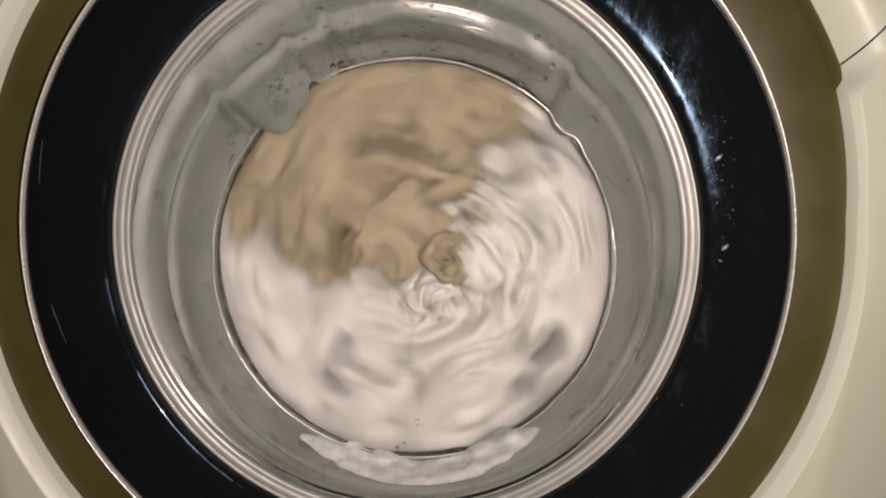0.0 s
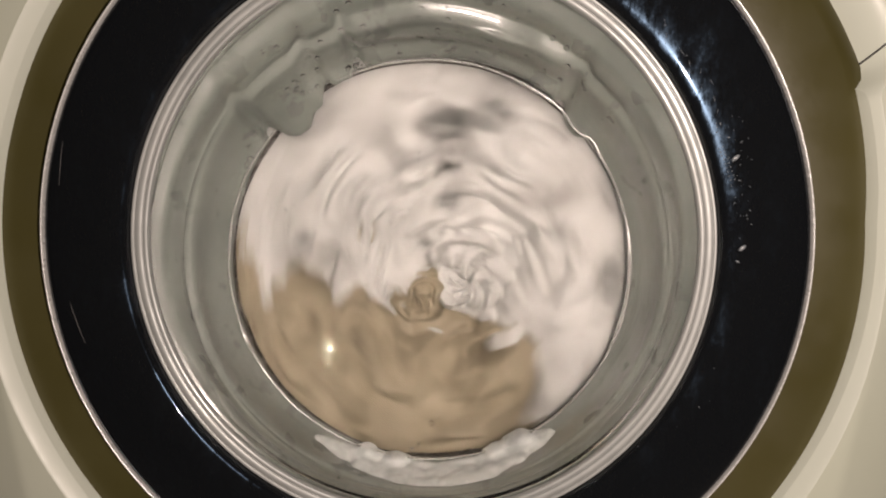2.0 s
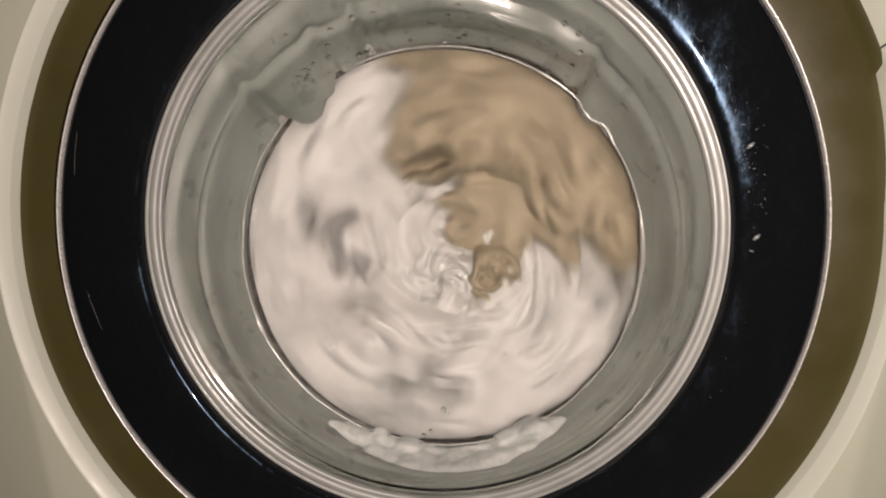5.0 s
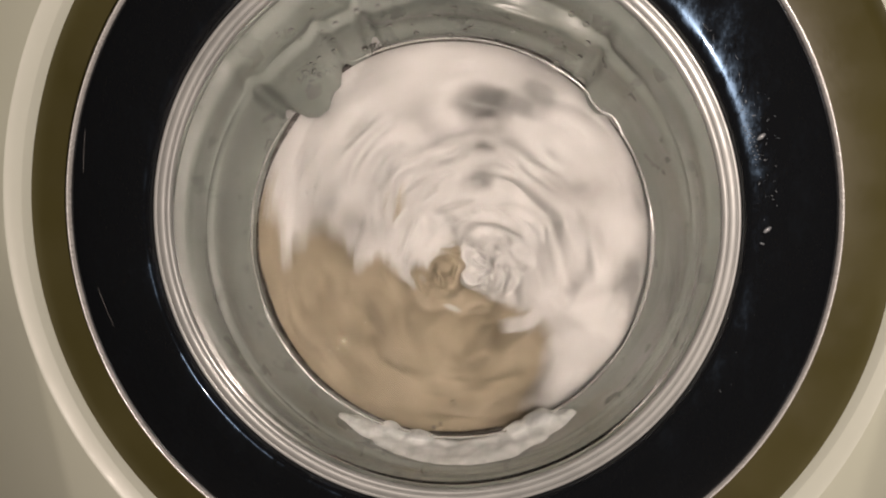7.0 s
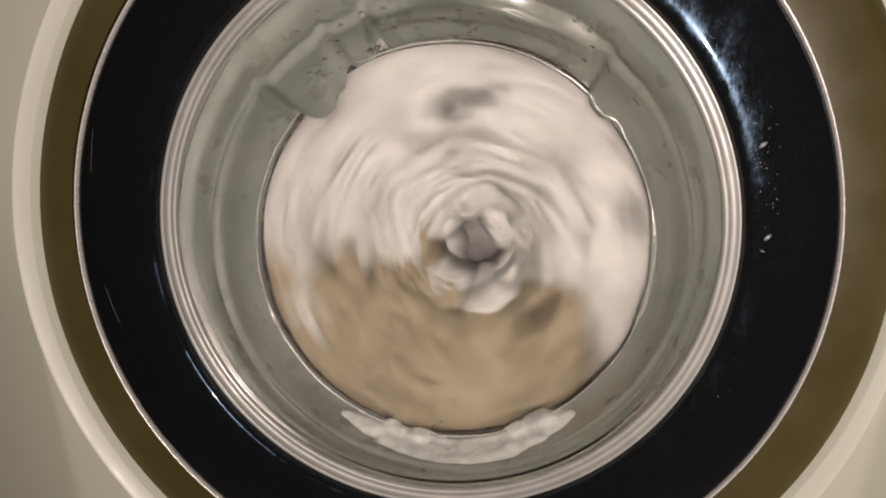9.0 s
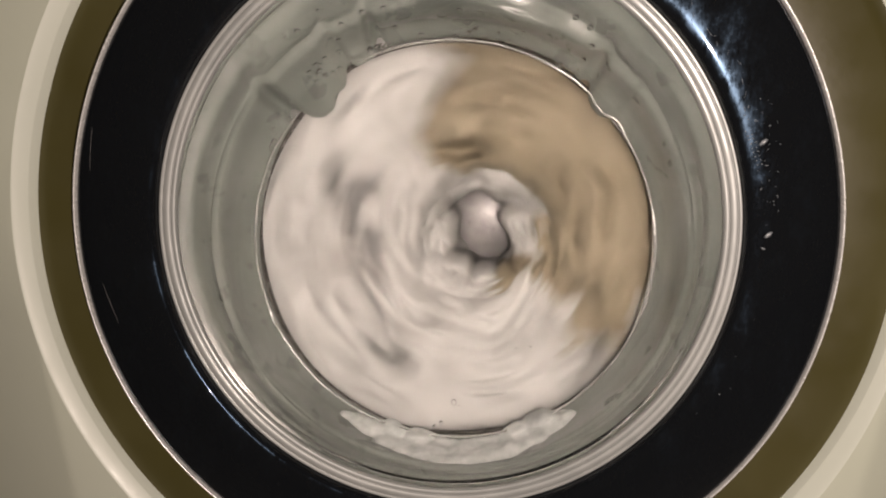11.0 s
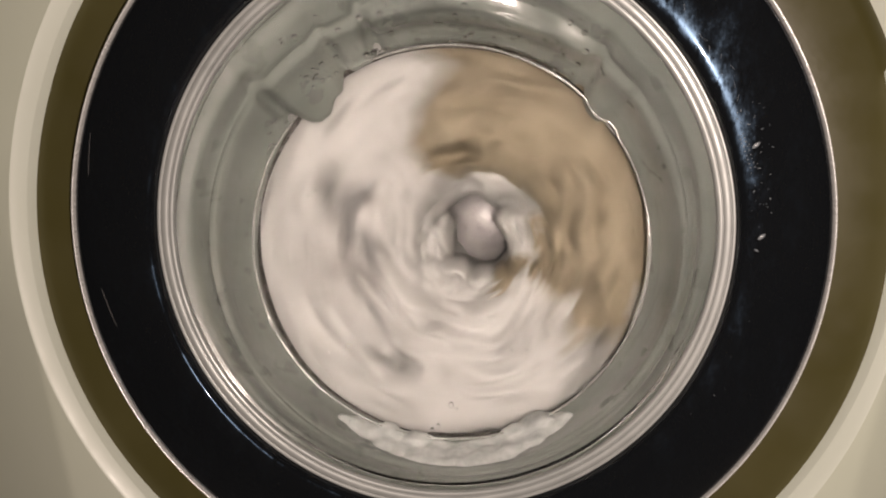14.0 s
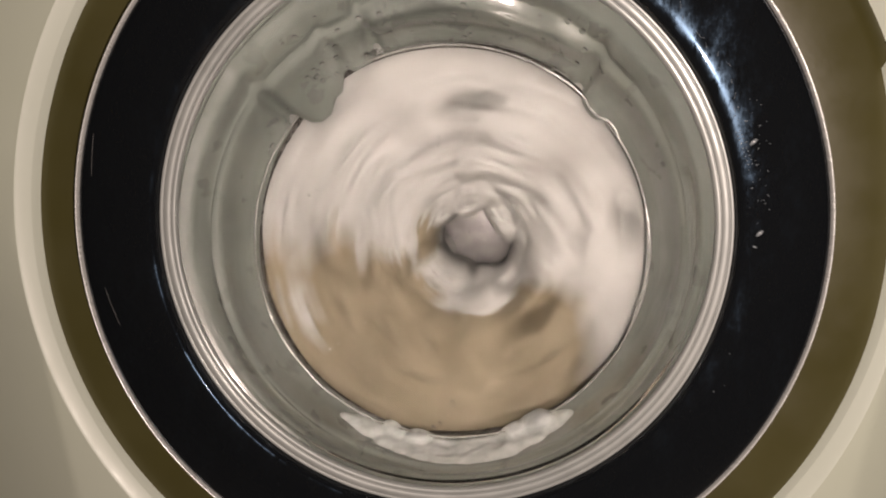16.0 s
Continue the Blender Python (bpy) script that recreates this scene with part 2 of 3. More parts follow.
def cabinet():
    """Open-fronted shell: two sides, top, back and base as one folded sheet."""
    bm = bmesh.new()
    for b in ((-0.346, -0.342, 0.020, 0.62, 0.01, 0.85), (0.342, 0.346, 0.020, 0.62, 0.01, 0.85), (-0.342, 0.342, 0.020, 0.62, 0.846, 0.85),
              (-0.342, 0.342, 0.616, 0.62, 0.01, 0.846), (-0.342, 0.342, 0.020, 0.616, 0.0, 0.01)):
        piece = box_bm(*b)
        me = bpy.data.meshes.new("sheet")
        piece.to_mesh(me)
        piece.free()
        bm.from_mesh(me)
        bpy.data.meshes.remove(me)
    part("cabinet", bm, M_PANEL, machine, "cream enamelled steel cabinet", smooth=False)


cabinet()

# olive recess round the door
part("recess_ring", lathe([(0.205, 0.034), (0.222, 0.028), (0.236, 0.024), (0.252, 0.0205), (0.268, 0.018), (0.276, 0.0175), (0.290, 0.030), (0.290, 0.042), (0.205, 0.042)]),
     M_OLIVE, machine, "dark olive-bronze plastic ring recessed round the door")

# the black ring slopes in towards the glass
door = part("door", lathe([(0.1812, 0.0225), (0.1813, 0.0160), (0.1818, 0.0138), (0.1826, 0.0124), (0.1838, 0.0114), (0.1850, 0.01092), (0.1860, 0.01056), (0.1872, 0.01018), (0.1884, 0.00984), (0.1900, 0.00943), (0.1925, 0.00886), (0.196, 0.00815), (0.200, 0.00745), (0.206, 0.00650), (0.212, 0.00566), (0.218, 0.00492), (0.2235, 0.00432), (0.2262, 0.0042), (0.2278, 0.0045), (0.2288, 0.0054),
                           (0.2290, 0.007), (0.2290, 0.027), (0.1812, 0.027)]), M_BLACK, machine, "glossy black plastic door ring with greasy smears")
part("chrome_rim", lathe([(0.22925, 0.0060), (0.2293, 0.0038), (0.2296, 0.0030), (0.2301, 0.0027), (0.2304, 0.0030), (0.2308, 0.0040), (0.2309, 0.0060), (0.2309, 0.024), (0.22925, 0.024)]), M_CHROME, door, "thin polished chrome rim")
def rounded_band(r0, r1, y1, tilt, n=9):
    """Profile of a convex band that leans more and more towards the glass, from its inner to its outer edge."""
    pts, y = [(r1, y1)], y1
    for k in range(1, n + 1):
        y += (r1 - r0) / n * math.tan(radians(tilt * (k - 0.5) / n))
        pts.append((r1 + (r0 - r1) * k / n, y))
    return pts[::-1]


part("flange_trim", lathe([(0.1714, 0.0236)] + rounded_band(0.1716, 0.1742, 0.0197, 38) + [(0.17435, 0.02005)] + rounded_band(0.1745, 0.1787, 0.0180, 34) + [(0.17885, 0.01830)] + rounded_band(0.1790, 0.1806, 0.0170, 34) + [(0.1810, 0.0176), (0.1810, 0.0240), (0.1714, 0.0240)]),
     M_SATIN, door, "bright ribbed silver ring round the glass")


# the bowl's back circle sits lower than its front, so that its top slopes
def bowl_circle(r, y, drop, n=180):
    return circle(r, y, 0.0, AXIS_Z + drop, n)


def bowl():
    inner = [(0.1755, 0.0243, 0), (0.1702, 0.0243, 0), (0.1682, 0.0262, -0.0006), (0.1668, 0.0290, -0.0018), (0.1655, 0.0312, -0.0030), (0.1645, 0.0335, -0.0038), (0.1633, 0.0358, -0.0046), (0.1623, 0.0385, -0.0054), (0.1614, 0.0420, -0.0065), (0.1602, 0.0460, -0.0078), (0.1588, 0.0490, -0.0088), (0.1576, 0.0515, -0.0097), (0.1560, 0.0560, -0.0112), (0.1520, 0.0660, -0.0146),
             (0.1480, 0.0750, -0.0172), (0.1452, 0.0795, -0.0182), (0.1415, 0.0822, -0.0186)]
    # the domed back, with a faint moulded ring
    for k in range(1, 57):
        r = 0.1415 * (1 - k / 56.0)
        ring = 0.0008 * math.exp(-((r - 0.100) / 0.0055) ** 2)
        inner.append((max(r, 0.0015), 0.0822 + 0.040 * (1 - (r / 0.1415) ** 2) - ring, -0.0186))
    n = 180
    outer = [(0.1755, 0.0280, 0), (0.1722, 0.0281, 0), (0.1710, 0.0292, -0.0010)] + [(r + 0.0036 if y < 0.0800 else r + 0.0036 * (r / 0.1452), y + (0.0016 if y < 0.078 else 0.0036), d) for r, y, d in inner[3:]]
    bm = bmesh.new()
    a = [[bm.verts.new(p) for p in bowl_circle(*q, n)] for q in inner]
    b = [[bm.verts.new(p) for p in bowl_circle(*q, n)] for q in outer]
    for skin in (a, b):
        for s in range(len(skin) - 1):
            for j in range(n):
                k = (j + 1) % n
                bm.faces.new((skin[s][j], skin[s][k], skin[s + 1][k], skin[s + 1][j]))
        bm.faces.new(skin[-1])
    for j in range(n):
        k = (j + 1) % n
        bm.faces.new((a[0][j], a[0][k], b[0][k], b[0][j]))
    bmesh.ops.recalc_face_normals(bm, faces=bm.faces)
    ob = part("glass_bowl", bm, M_GLASS, door, "clear moulded glass door bowl, wet inside")
    ob.visible_shadow = False
    return ob


bowl()


def hump(d, centre, half, soft):
    """1 within half of the centre, falling to 0 over soft, in degrees."""
    x = abs((d - centre + 180) % 360 - 180)
    u = max(0.0, min(1.0, (half + soft - x) / soft))
    return u * u * (3 - 2 * u)


def gasket():
    """Grey bellows seal behind the bowl: ridged wall with a tongue at one side, ending in a lip round the drum's mouth."""
    prof = [(0.200, 0.0288, 0), (0.190, 0.0292, 0), (0.1780, 0.0292, -0.001), (0.1748, 0.0298, -0.0020), (0.1742, 0.0312, -0.0028), (0.1755, 0.0328, -0.0035), (0.1785, 0.0342, -0.004), (0.1798, 0.0360, -0.005), (0.1770, 0.0374, -0.0058), (0.1735, 0.0392, -0.0062), (0.1712, 0.0405, -0.0066), (0.1700, 0.0425, -0.0070),
            (0.1692, 0.0460, -0.0080), (0.1684, 0.0510, -0.0096), (0.1676, 0.0556, -0.0111), (0.1674, 0.0560, -0.0112), (0.1669, 0.0567, -0.0115), (0.1665, 0.0574, -0.0118), (0.1662, 0.0580, -0.0120), (0.1635, 0.0596, -0.0127), (0.1622, 0.0610, -0.0132), (0.1616, 0.0660, -0.0146), (0.1608, 0.0730, -0.0163), (0.1590, 0.0800, -0.0180), (0.1563, 0.0870, -0.0195), (0.1530, 0.0930, -0.0205),
            (0.1505, 0.0965, -0.021), (0.1490, 0.0985, -0.021), (0.1488, 0.1010, -0.021), (0.1510, 0.1030, -0.021), (0.170, 0.106, -0.021), (0.212, 0.110, -0.015), (0.212, 0.0288, 0)]
    n = 360
    loops = []
    for i, (r, y, d) in enumerate(prof):
        loop = []
        for j in range(n):
            deg = 360.0 * j / n
            u = max(0.0, min(1.0, (y - 0.03) / 0.06)) if r < 0.19 else 0.0
            dr = -0.0060 * hump(deg, 130, 6.5, 3.0) * u - 0.0060 * hump(deg, 114, 3.2, 2.5) * u * max(0.0, min(1.0, (0.094 - y) / 0.02)) + 0.0040 * hump(deg, 82, 27, 3) * u - 0.0030 * hump(deg, 45, 2, 4) * u + 0.0075 * (hump(deg, 139.6, 0.6, 2.2) + hump(deg, 109.0, 0.5, 2.0) + 0.6 * hump(deg, 119.0, 0.4, 1.6) + 0.8 * hump(deg, 51.0, 0.5, 2.4)) * u
            if r < 0.19 and 0.0556 < y < 0.086:
                dr -= 0.0060 * hump(deg, 82, 23, 9) * min(1.0, (y - 0.0556) / 0.0024) * min(1.0, (0.088 - y) / 0.015)
            if 0.068 < y < 0.105 and r < 0.165:
                dr += min(1.0, (y - 0.068) / 0.026) ** 1.5 * (-0.0095 * hump(deg, 132.5, 1.0, 6.0) - 0.0030 * hump(deg, 126, 1.0, 6.0) - 0.0030 * hump(deg, 43.5, 1.5, 3) + 0.0016 * hump(deg, 37, 1, 3))
            dr += 0.0006 * math.sin(radians(deg) * 5 + i)
            a = radians(deg)
            x = (r + dr) * math.cos(a)
            # the shelf over the bowl leans a little to one side
            lean = 0.11 * (x - 0.024) * hump(deg, 81, 8, 12) if r < 0.19 and 0.0555 < y < 0.0600 else 0.0
            loop.append((x, y + lean, AXIS_Z + d + (r + dr) * math.sin(a)))
        loops.append(loop)
    seal = part("gasket", rings(loops, closed=True), M_RUBBER, machine, "grey ridged rubber door seal")
    # the inner face that runs back from the lip to the drum, its gap's shade painted dark
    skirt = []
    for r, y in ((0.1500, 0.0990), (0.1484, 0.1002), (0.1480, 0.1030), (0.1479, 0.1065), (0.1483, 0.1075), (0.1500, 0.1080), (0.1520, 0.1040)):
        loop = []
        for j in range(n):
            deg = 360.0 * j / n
            # deepest at the left and the foot, where the shaded gap shows
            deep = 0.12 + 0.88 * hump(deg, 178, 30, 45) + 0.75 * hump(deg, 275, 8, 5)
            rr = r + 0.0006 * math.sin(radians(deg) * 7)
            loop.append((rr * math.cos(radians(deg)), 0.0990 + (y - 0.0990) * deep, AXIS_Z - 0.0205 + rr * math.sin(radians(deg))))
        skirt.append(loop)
    part("lip_skirt", rings(skirt, closed=True), M_LIP_SHADE, seal, "inner face of the seal's lip, coloured dark for the shade in the gap behind it")
    # the wet bead that edges the lip
    bead = []
    for s in range(8):
        g = 2 * math.pi * s / 8
        loop = []
        for j in range(n):
            deg = 360.0 * j / n
            a = radians(deg)
            thick = 0.0013 * (1 - 0.97 * hump(deg, 127.5, 9, 6)) * (0.75 + 0.5 * noise.noise(Vector((math.cos(a) * 4, math.sin(a) * 4, 2))) + 0.9 * hump(deg, -6, 8, 12) + 0.8 * hump(deg, 203, 1.5, 3))
            r = 0.1466 - 0.0030 * hump(deg, 43.5, 1.5, 3) + 0.0016 * hump(deg, 37, 1, 3) + 0.0005 * noise.noise(Vector((math.cos(a) * 6, math.sin(a) * 6, 7))) + 0.004 * hump(deg, 127, 9, 3) + thick * math.cos(g)
            loop.append((r * math.cos(a), 0.0875 + thick * math.sin(g), AXIS_Z - 0.0192 + r * math.sin(a)))
        bead.append(loop)
    part("lip_bead", rings(bead, closed=True), M_BEAD, seal, "thin bright wet edge of the seal's lip")


gasket()

drum = new("drum")
drum.parent = machine
drum.matrix_basis = pose(DRUM_X, 0.0, DRUM_Z)


def drum_parts():
    def dl(profile, closed=True, n=120):
        return rings([circle(r, y, 0.0, 0.0, n) for r, y in profile], closed)
    part("drum_shell", dl([(0.178, 0.118), (0.232, 0.124), (0.238, 0.135), (0.238, 0.40), (0.242, 0.40), (0.242, 0.12), (0.178, 0.114)]), M_STEEL, drum, "stainless steel drum wall")
    part("drum_back", dl([(0.0004, 0.2720), (0.0005, 0.2701), (0.0012, 0.2700), (0.006, 0.27005), (0.012, 0.2703), (0.024, 0.2715), (0.036, 0.2742), (0.046, 0.279), (0.055, 0.286), (0.066, 0.2925), (0.10, 0.294), (0.20, 0.298), (0.238, 0.306), (0.238, 0.40), (0.0005, 0.40)]), M_STEEL, drum, "dished stainless steel drum back")
    for k in range(3):
        bm = box_bm(-0.018, 0.018, 0.15, 0.37, 0.195, 0.237, 0.010)
        bmesh.ops.rotate(bm, verts=bm.verts, cent=(0, 0, 0), matrix=Matrix.Rotation(radians(120 * k + 60), 3, "Y"))
        part("lifter", bm, M_STEEL, drum, "rounded steel lifter paddle")


drum_parts()


# ---- laundry ----
def crumple(p, r, a, seed, freq):
    """Height of wet folds, 0 to about 1: rounded swells between sharp creases that sweep round in spirals."""
    off = Vector((seed * 7.3, seed * 3.1, seed * 1.7))
    warp = noise.noise(p * 16 + off) * 1.9
    tight = min(1.0, r / 0.09)      # near the axis the folds run round, not outwards
    q = Vector((r * 14 * freq + 1.5 * warp + a * 0.8, a * 1.7 * freq * tight + 0.9 * warp, seed * 5.1)) + off
    n1 = min(1.0, abs(noise.noise(q)) * 2.6)
    n2 = min(1.0, abs(noise.noise(q * 2.1 + Vector((4, 9, 2)))) * 2.6)
    n3 = min(1.0, abs(noise.noise(q * 4.6 + Vector((1, 3, 8)))) * 2.6)
    return 0.70 * n1 ** 0.7 + 0.25 * n2 ** 0.7 + 0.05 * n3


# deep gaps between the bundles: direction, radius, half width round and outwards, depth
GAPS = ((212, 0.112, 0.020, 0.012, 0.075), (196, 0.122, 0.012, 0.016, 0.050), (214, 0.074, 0.011, 0.009, 0.050), (60, 0.076, 0.024, 0.009, 0.045), (118, 0.125, 0.016, 0.009, 0.040), (292, 0.118, 0.012, 0.010, 0.040))


def gap_depth(r, a):
    """How far the cloth sinks back at a place round the drum's axis."""
    deep = 0.0
    for at, away, wide, high, down in GAPS:
        da = (math.degrees(a) - at + 180) % 360 - 180
        wob = noise.noise(Vector((r * 70, a * 5, at)))
        u = math.hypot(radians(da) * away / wide, (r - away) / high) + 0.35 * wob
        deep += down * max(0.0, 1 - u * u) ** 0.8 if u < 1 else 0.0
    return deep


def skin(name, front, back, uvs, material, parent, wrap=False):
    """A solid bundle from a front grid and a back rim."""
    nu, nv = len(front) - 1, len(front[0]) - 1
    bm = bmesh.new()
    layer = bm.loops.layers.uv.new("fold_run")
    f = [[bm.verts.new(c) for c in row] for row in front]
    where = {}
    for i in range(nu + 1):
        for j in range(nv + 1):
            where[f[i][j]] = uvs[i][j]
    for i in range(nu):
        for j in range(nv):
            bm.faces.new((f[i][j], f[i][j + 1], f[i + 1][j + 1], f[i + 1][j]))
    rim = [(i, 0) for i in range(nu)] + [(nu, j) for j in range(nv)] + [(i, nv) for i in range(nu, 0, -1)] + [(0, j) for j in range(nv, 0, -1)]
    b = {k: bm.verts.new(back[k[0]][k[1]]) for k in rim}
    for k in rim:
        where[b[k]] = uvs[k[0]][k[1]]
    for k, l in zip(rim, rim[1:] + rim[:1]):
        bm.faces.new((f[k[0]][k[1]], f[l[0]][l[1]], b[l], b[k]))
    bm.faces.new([b[k] for k in rim])
    bmesh.ops.recalc_face_normals(bm, faces=bm.faces)
    for face in bm.faces:
        for lp in face.loops:
            lp[layer].uv = where[lp.vert]
    return part(name, bm, material, parent)


def fold_piece(name, a0, a1, r0, r1, y0, bulge, seed, material, parent, fold=0.017, twist=0.9, deep=0.09, freq=1.0, ragged=1.0, lines=0.0008, swell=0.012, fall=0.030):
    """A crumpled bundle of cloth as a rounded patch in polar space round the drum's axis."""
    nu, nv = max(30, int(abs(a1 - a0) / 1.2)), max(24, int((r1 - r0) / 0.0022))
    front, back, uvs = [], [], []
    for i in range(nu + 1):
        u = i / nu
        fr, bk, uvr = [], [], []
        for j in range(nv + 1):
            w = j / nv
            eu, ew = 2 * u - 1, 2 * w - 1
            edge = max(0.0, 1 - abs(eu) ** 6) * max(0.0, 1 - abs(ew) ** 6)
            wob = noise.noise(Vector((u * 5.0 * min(1.0, r0 / 0.06), w * 3, seed)) * 1.3)
            r = max(0.002, r0 + (r1 - r0) * w + 0.018 * ragged * wob * (0.35 + w))
            a = radians(a0 + (a1 - a0) * u + 17 * noise.noise(Vector((w * 5 + seed, seed * 2.0, 3))) + twist * 40 * (0.12 - r) / 0.12)
            p = Vector((r * math.cos(a), 0, r * math.sin(a)))
            big = noise.noise(p * 17 + Vector((seed * 7.3, seed * 3.1, seed * 1.7)))
            run = a * 3.4 * min(1.0, r / 0.09) + r * 58 + 1.3 * big
            fine = min(1.0, abs(noise.noise(Vector((run * 1.6, r * 11 + a * 0.4, seed)))) * 2.4) + 0.5 * min(1.0, abs(noise.noise(Vector((run * 3.7, r * 17, seed + 9)))) * 2.4)
            h = bulge * edge ** 0.5 + fold * crumple(p, r, a, seed, freq) * (0.4 + 0.6 * edge) + swell * big * edge + lines * fine - 0.030 * max(0.0, (0.105 - r) / 0.105) ** 1.3 - gap_depth(r, a)
            fr.append((p.x, y0 - h + fall * (1 - edge) ** 2, p.z))
            bk.append((p.x * 0.97, y0 + deep, p.z * 0.97))
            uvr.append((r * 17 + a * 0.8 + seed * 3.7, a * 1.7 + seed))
        front.append(fr)
        back.append(bk)
        uvs.append(uvr)
    return skin(name, front, back, uvs, material, parent)


def knot_piece(name, at, away, size, y0, bulge, seed, material, parent, fold=0.012, deep=0.05):
    """A twisted knot of cloth, folded like a rosette round its own middle."""
    cx, cz = away * math.cos(radians(at)), away * math.sin(radians(at))
    nu, nv = 72, 26
    front, back, uvs = [], [], []
    for i in range(nu + 1):
        b = 2 * math.pi * (i % nu) / nu
        fr, bk, uvr = [], [], []
        for j in range(nv + 1):
            w = 0.03 + 0.97 * j / nv
            rim = 1 + 0.42 * noise.noise(Vector((math.cos(b) * 1.3, math.sin(b) * 1.3, seed)))
            r = size * w * rim
            p = Vector((cx + r * math.cos(b), 0, cz + r * math.sin(b)))
            spin = b + 1.7 * w
            q = Vector((math.cos(spin) * 1.1, math.sin(spin) * 1.1, w * 1.6 + seed))
            n1, n2 = min(1.0, abs(noise.noise(q)) * 2.6), min(1.0, abs(noise.noise(q * 2.4)) * 2.6)
            edge = max(0.0, 1 - w ** 4)
            h = bulge * edge ** 0.6 + fold * (0.75 * n1 ** 0.7 + 0.2 * n2) + 0.008 * noise.noise(p * 28)
            fr.append((p.x, y0 - h + 0.022 * (1 - edge) ** 2, p.z))
            bk.append((p.x, y0 + deep, p.z))
            uvr.append((w * 3.0 + seed, math.sin(spin) * 1.2))
        front.append(fr)
        back.append(bk)
        uvs.append(uvr)
    return skin(name, front, back, uvs, material, parent)


def laundry_thing(name, label, category):
    ob = tagged(new(name), label, category, group="laundry in the drum")
    ob.matrix_world = pose(DRUM_X, 0, DRUM_Z)
    return ob


towel = laundry_thing("beige_towel", "wet beige towel turning in the drum", "towel")
sheet = laundry_thing("white_sheet", "wet white cotton sheet pressed to the drum wall", "bed sheet")
shirt = laundry_thing("white_shirt", "wet white shirt twisted in the drum's middle", "shirt")
pillowcase = laundry_thing("white_pillowcase", "wet white pillowcase bundled in the turning drum", "pillowcase")

# part, direction in degrees, how far it moves outwards, sinks back and lags round once the drum spins fast
SHIFTS = []


def fold_of(thing, material, name, a0, a1, r0, r1, y0, bulge, seed, out=0.0, sink=0.0, swing=0.0, **kw):
    ob = fold_piece(name, a0, a1, r0, r1, y0, bulge, seed, material, thing, **kw)
    SHIFTS.append((ob, (a0 + a1) / 2, out, sink, swing))
    return ob


def knot_of(thing, material, name, at, away, size, y0, bulge, seed, out=0.0, sink=0.0, **kw):
    ob = knot_piece(name, at, away, size, y0, bulge, seed, material, thing, **kw)
    SHIFTS.append((ob, at, out, sink, 0.0))
    return ob


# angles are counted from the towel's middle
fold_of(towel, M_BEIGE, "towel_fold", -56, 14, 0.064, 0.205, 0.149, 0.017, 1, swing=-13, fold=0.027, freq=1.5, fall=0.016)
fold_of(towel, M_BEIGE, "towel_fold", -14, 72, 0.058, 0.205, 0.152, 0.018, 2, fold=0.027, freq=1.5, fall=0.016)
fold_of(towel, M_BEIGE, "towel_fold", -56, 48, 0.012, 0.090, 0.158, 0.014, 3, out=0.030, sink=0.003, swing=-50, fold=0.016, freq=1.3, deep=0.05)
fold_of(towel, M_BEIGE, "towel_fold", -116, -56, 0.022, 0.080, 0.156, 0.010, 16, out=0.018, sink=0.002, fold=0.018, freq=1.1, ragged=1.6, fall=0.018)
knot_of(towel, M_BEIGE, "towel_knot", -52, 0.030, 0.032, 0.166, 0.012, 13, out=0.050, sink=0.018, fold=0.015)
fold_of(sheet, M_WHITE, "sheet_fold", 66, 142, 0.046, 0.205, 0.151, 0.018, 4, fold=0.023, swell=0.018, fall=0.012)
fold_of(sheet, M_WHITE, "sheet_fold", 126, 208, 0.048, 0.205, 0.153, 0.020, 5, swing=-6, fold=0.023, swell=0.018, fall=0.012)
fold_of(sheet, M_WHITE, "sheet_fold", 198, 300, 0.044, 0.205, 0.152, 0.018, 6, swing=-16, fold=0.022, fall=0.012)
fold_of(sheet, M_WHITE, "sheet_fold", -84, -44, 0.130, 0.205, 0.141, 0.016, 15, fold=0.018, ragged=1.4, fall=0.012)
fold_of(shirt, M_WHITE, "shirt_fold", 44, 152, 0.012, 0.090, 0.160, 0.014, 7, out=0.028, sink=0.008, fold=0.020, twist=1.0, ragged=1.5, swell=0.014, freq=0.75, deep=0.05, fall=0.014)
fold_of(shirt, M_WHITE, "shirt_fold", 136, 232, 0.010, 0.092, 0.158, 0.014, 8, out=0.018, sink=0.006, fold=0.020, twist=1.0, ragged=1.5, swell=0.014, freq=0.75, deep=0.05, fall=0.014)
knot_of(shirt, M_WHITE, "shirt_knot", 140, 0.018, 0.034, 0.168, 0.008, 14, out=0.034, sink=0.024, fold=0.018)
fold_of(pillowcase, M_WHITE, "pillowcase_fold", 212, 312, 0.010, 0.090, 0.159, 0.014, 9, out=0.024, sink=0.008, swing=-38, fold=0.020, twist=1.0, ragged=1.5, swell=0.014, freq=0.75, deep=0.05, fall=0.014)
knot_of(shirt, M_WHITE, "shirt_knot", -30, 0.054, 0.030, 0.178, 0.005, 21, fold=0.020)
knot_of(towel, M_BEIGE, "towel_knot", -95, 0.072, 0.034, 0.166, 0.007, 22)
knot_of(pillowcase, M_WHITE, "pillowcase_knot", 205, 0.052, 0.030, 0.176, 0.005, 23, fold=0.020)
# what fills the hollow until the drum spins fast
for at, seed in ((70, 31), (190, 32), (310, 33)):
    knot_of(shirt, M_WHITE, "shirt_core", at, 0.022, 0.044, 0.186, 0.010, seed, out=0.055, sink=0.060, fold=0.016)
# small twisted ends at the hollow's edge
knot_of(pillowcase, M_WHITE, "pillowcase_knot", 250, 0.064, 0.030, 0.172, 0.005, 42, fold=0.020)
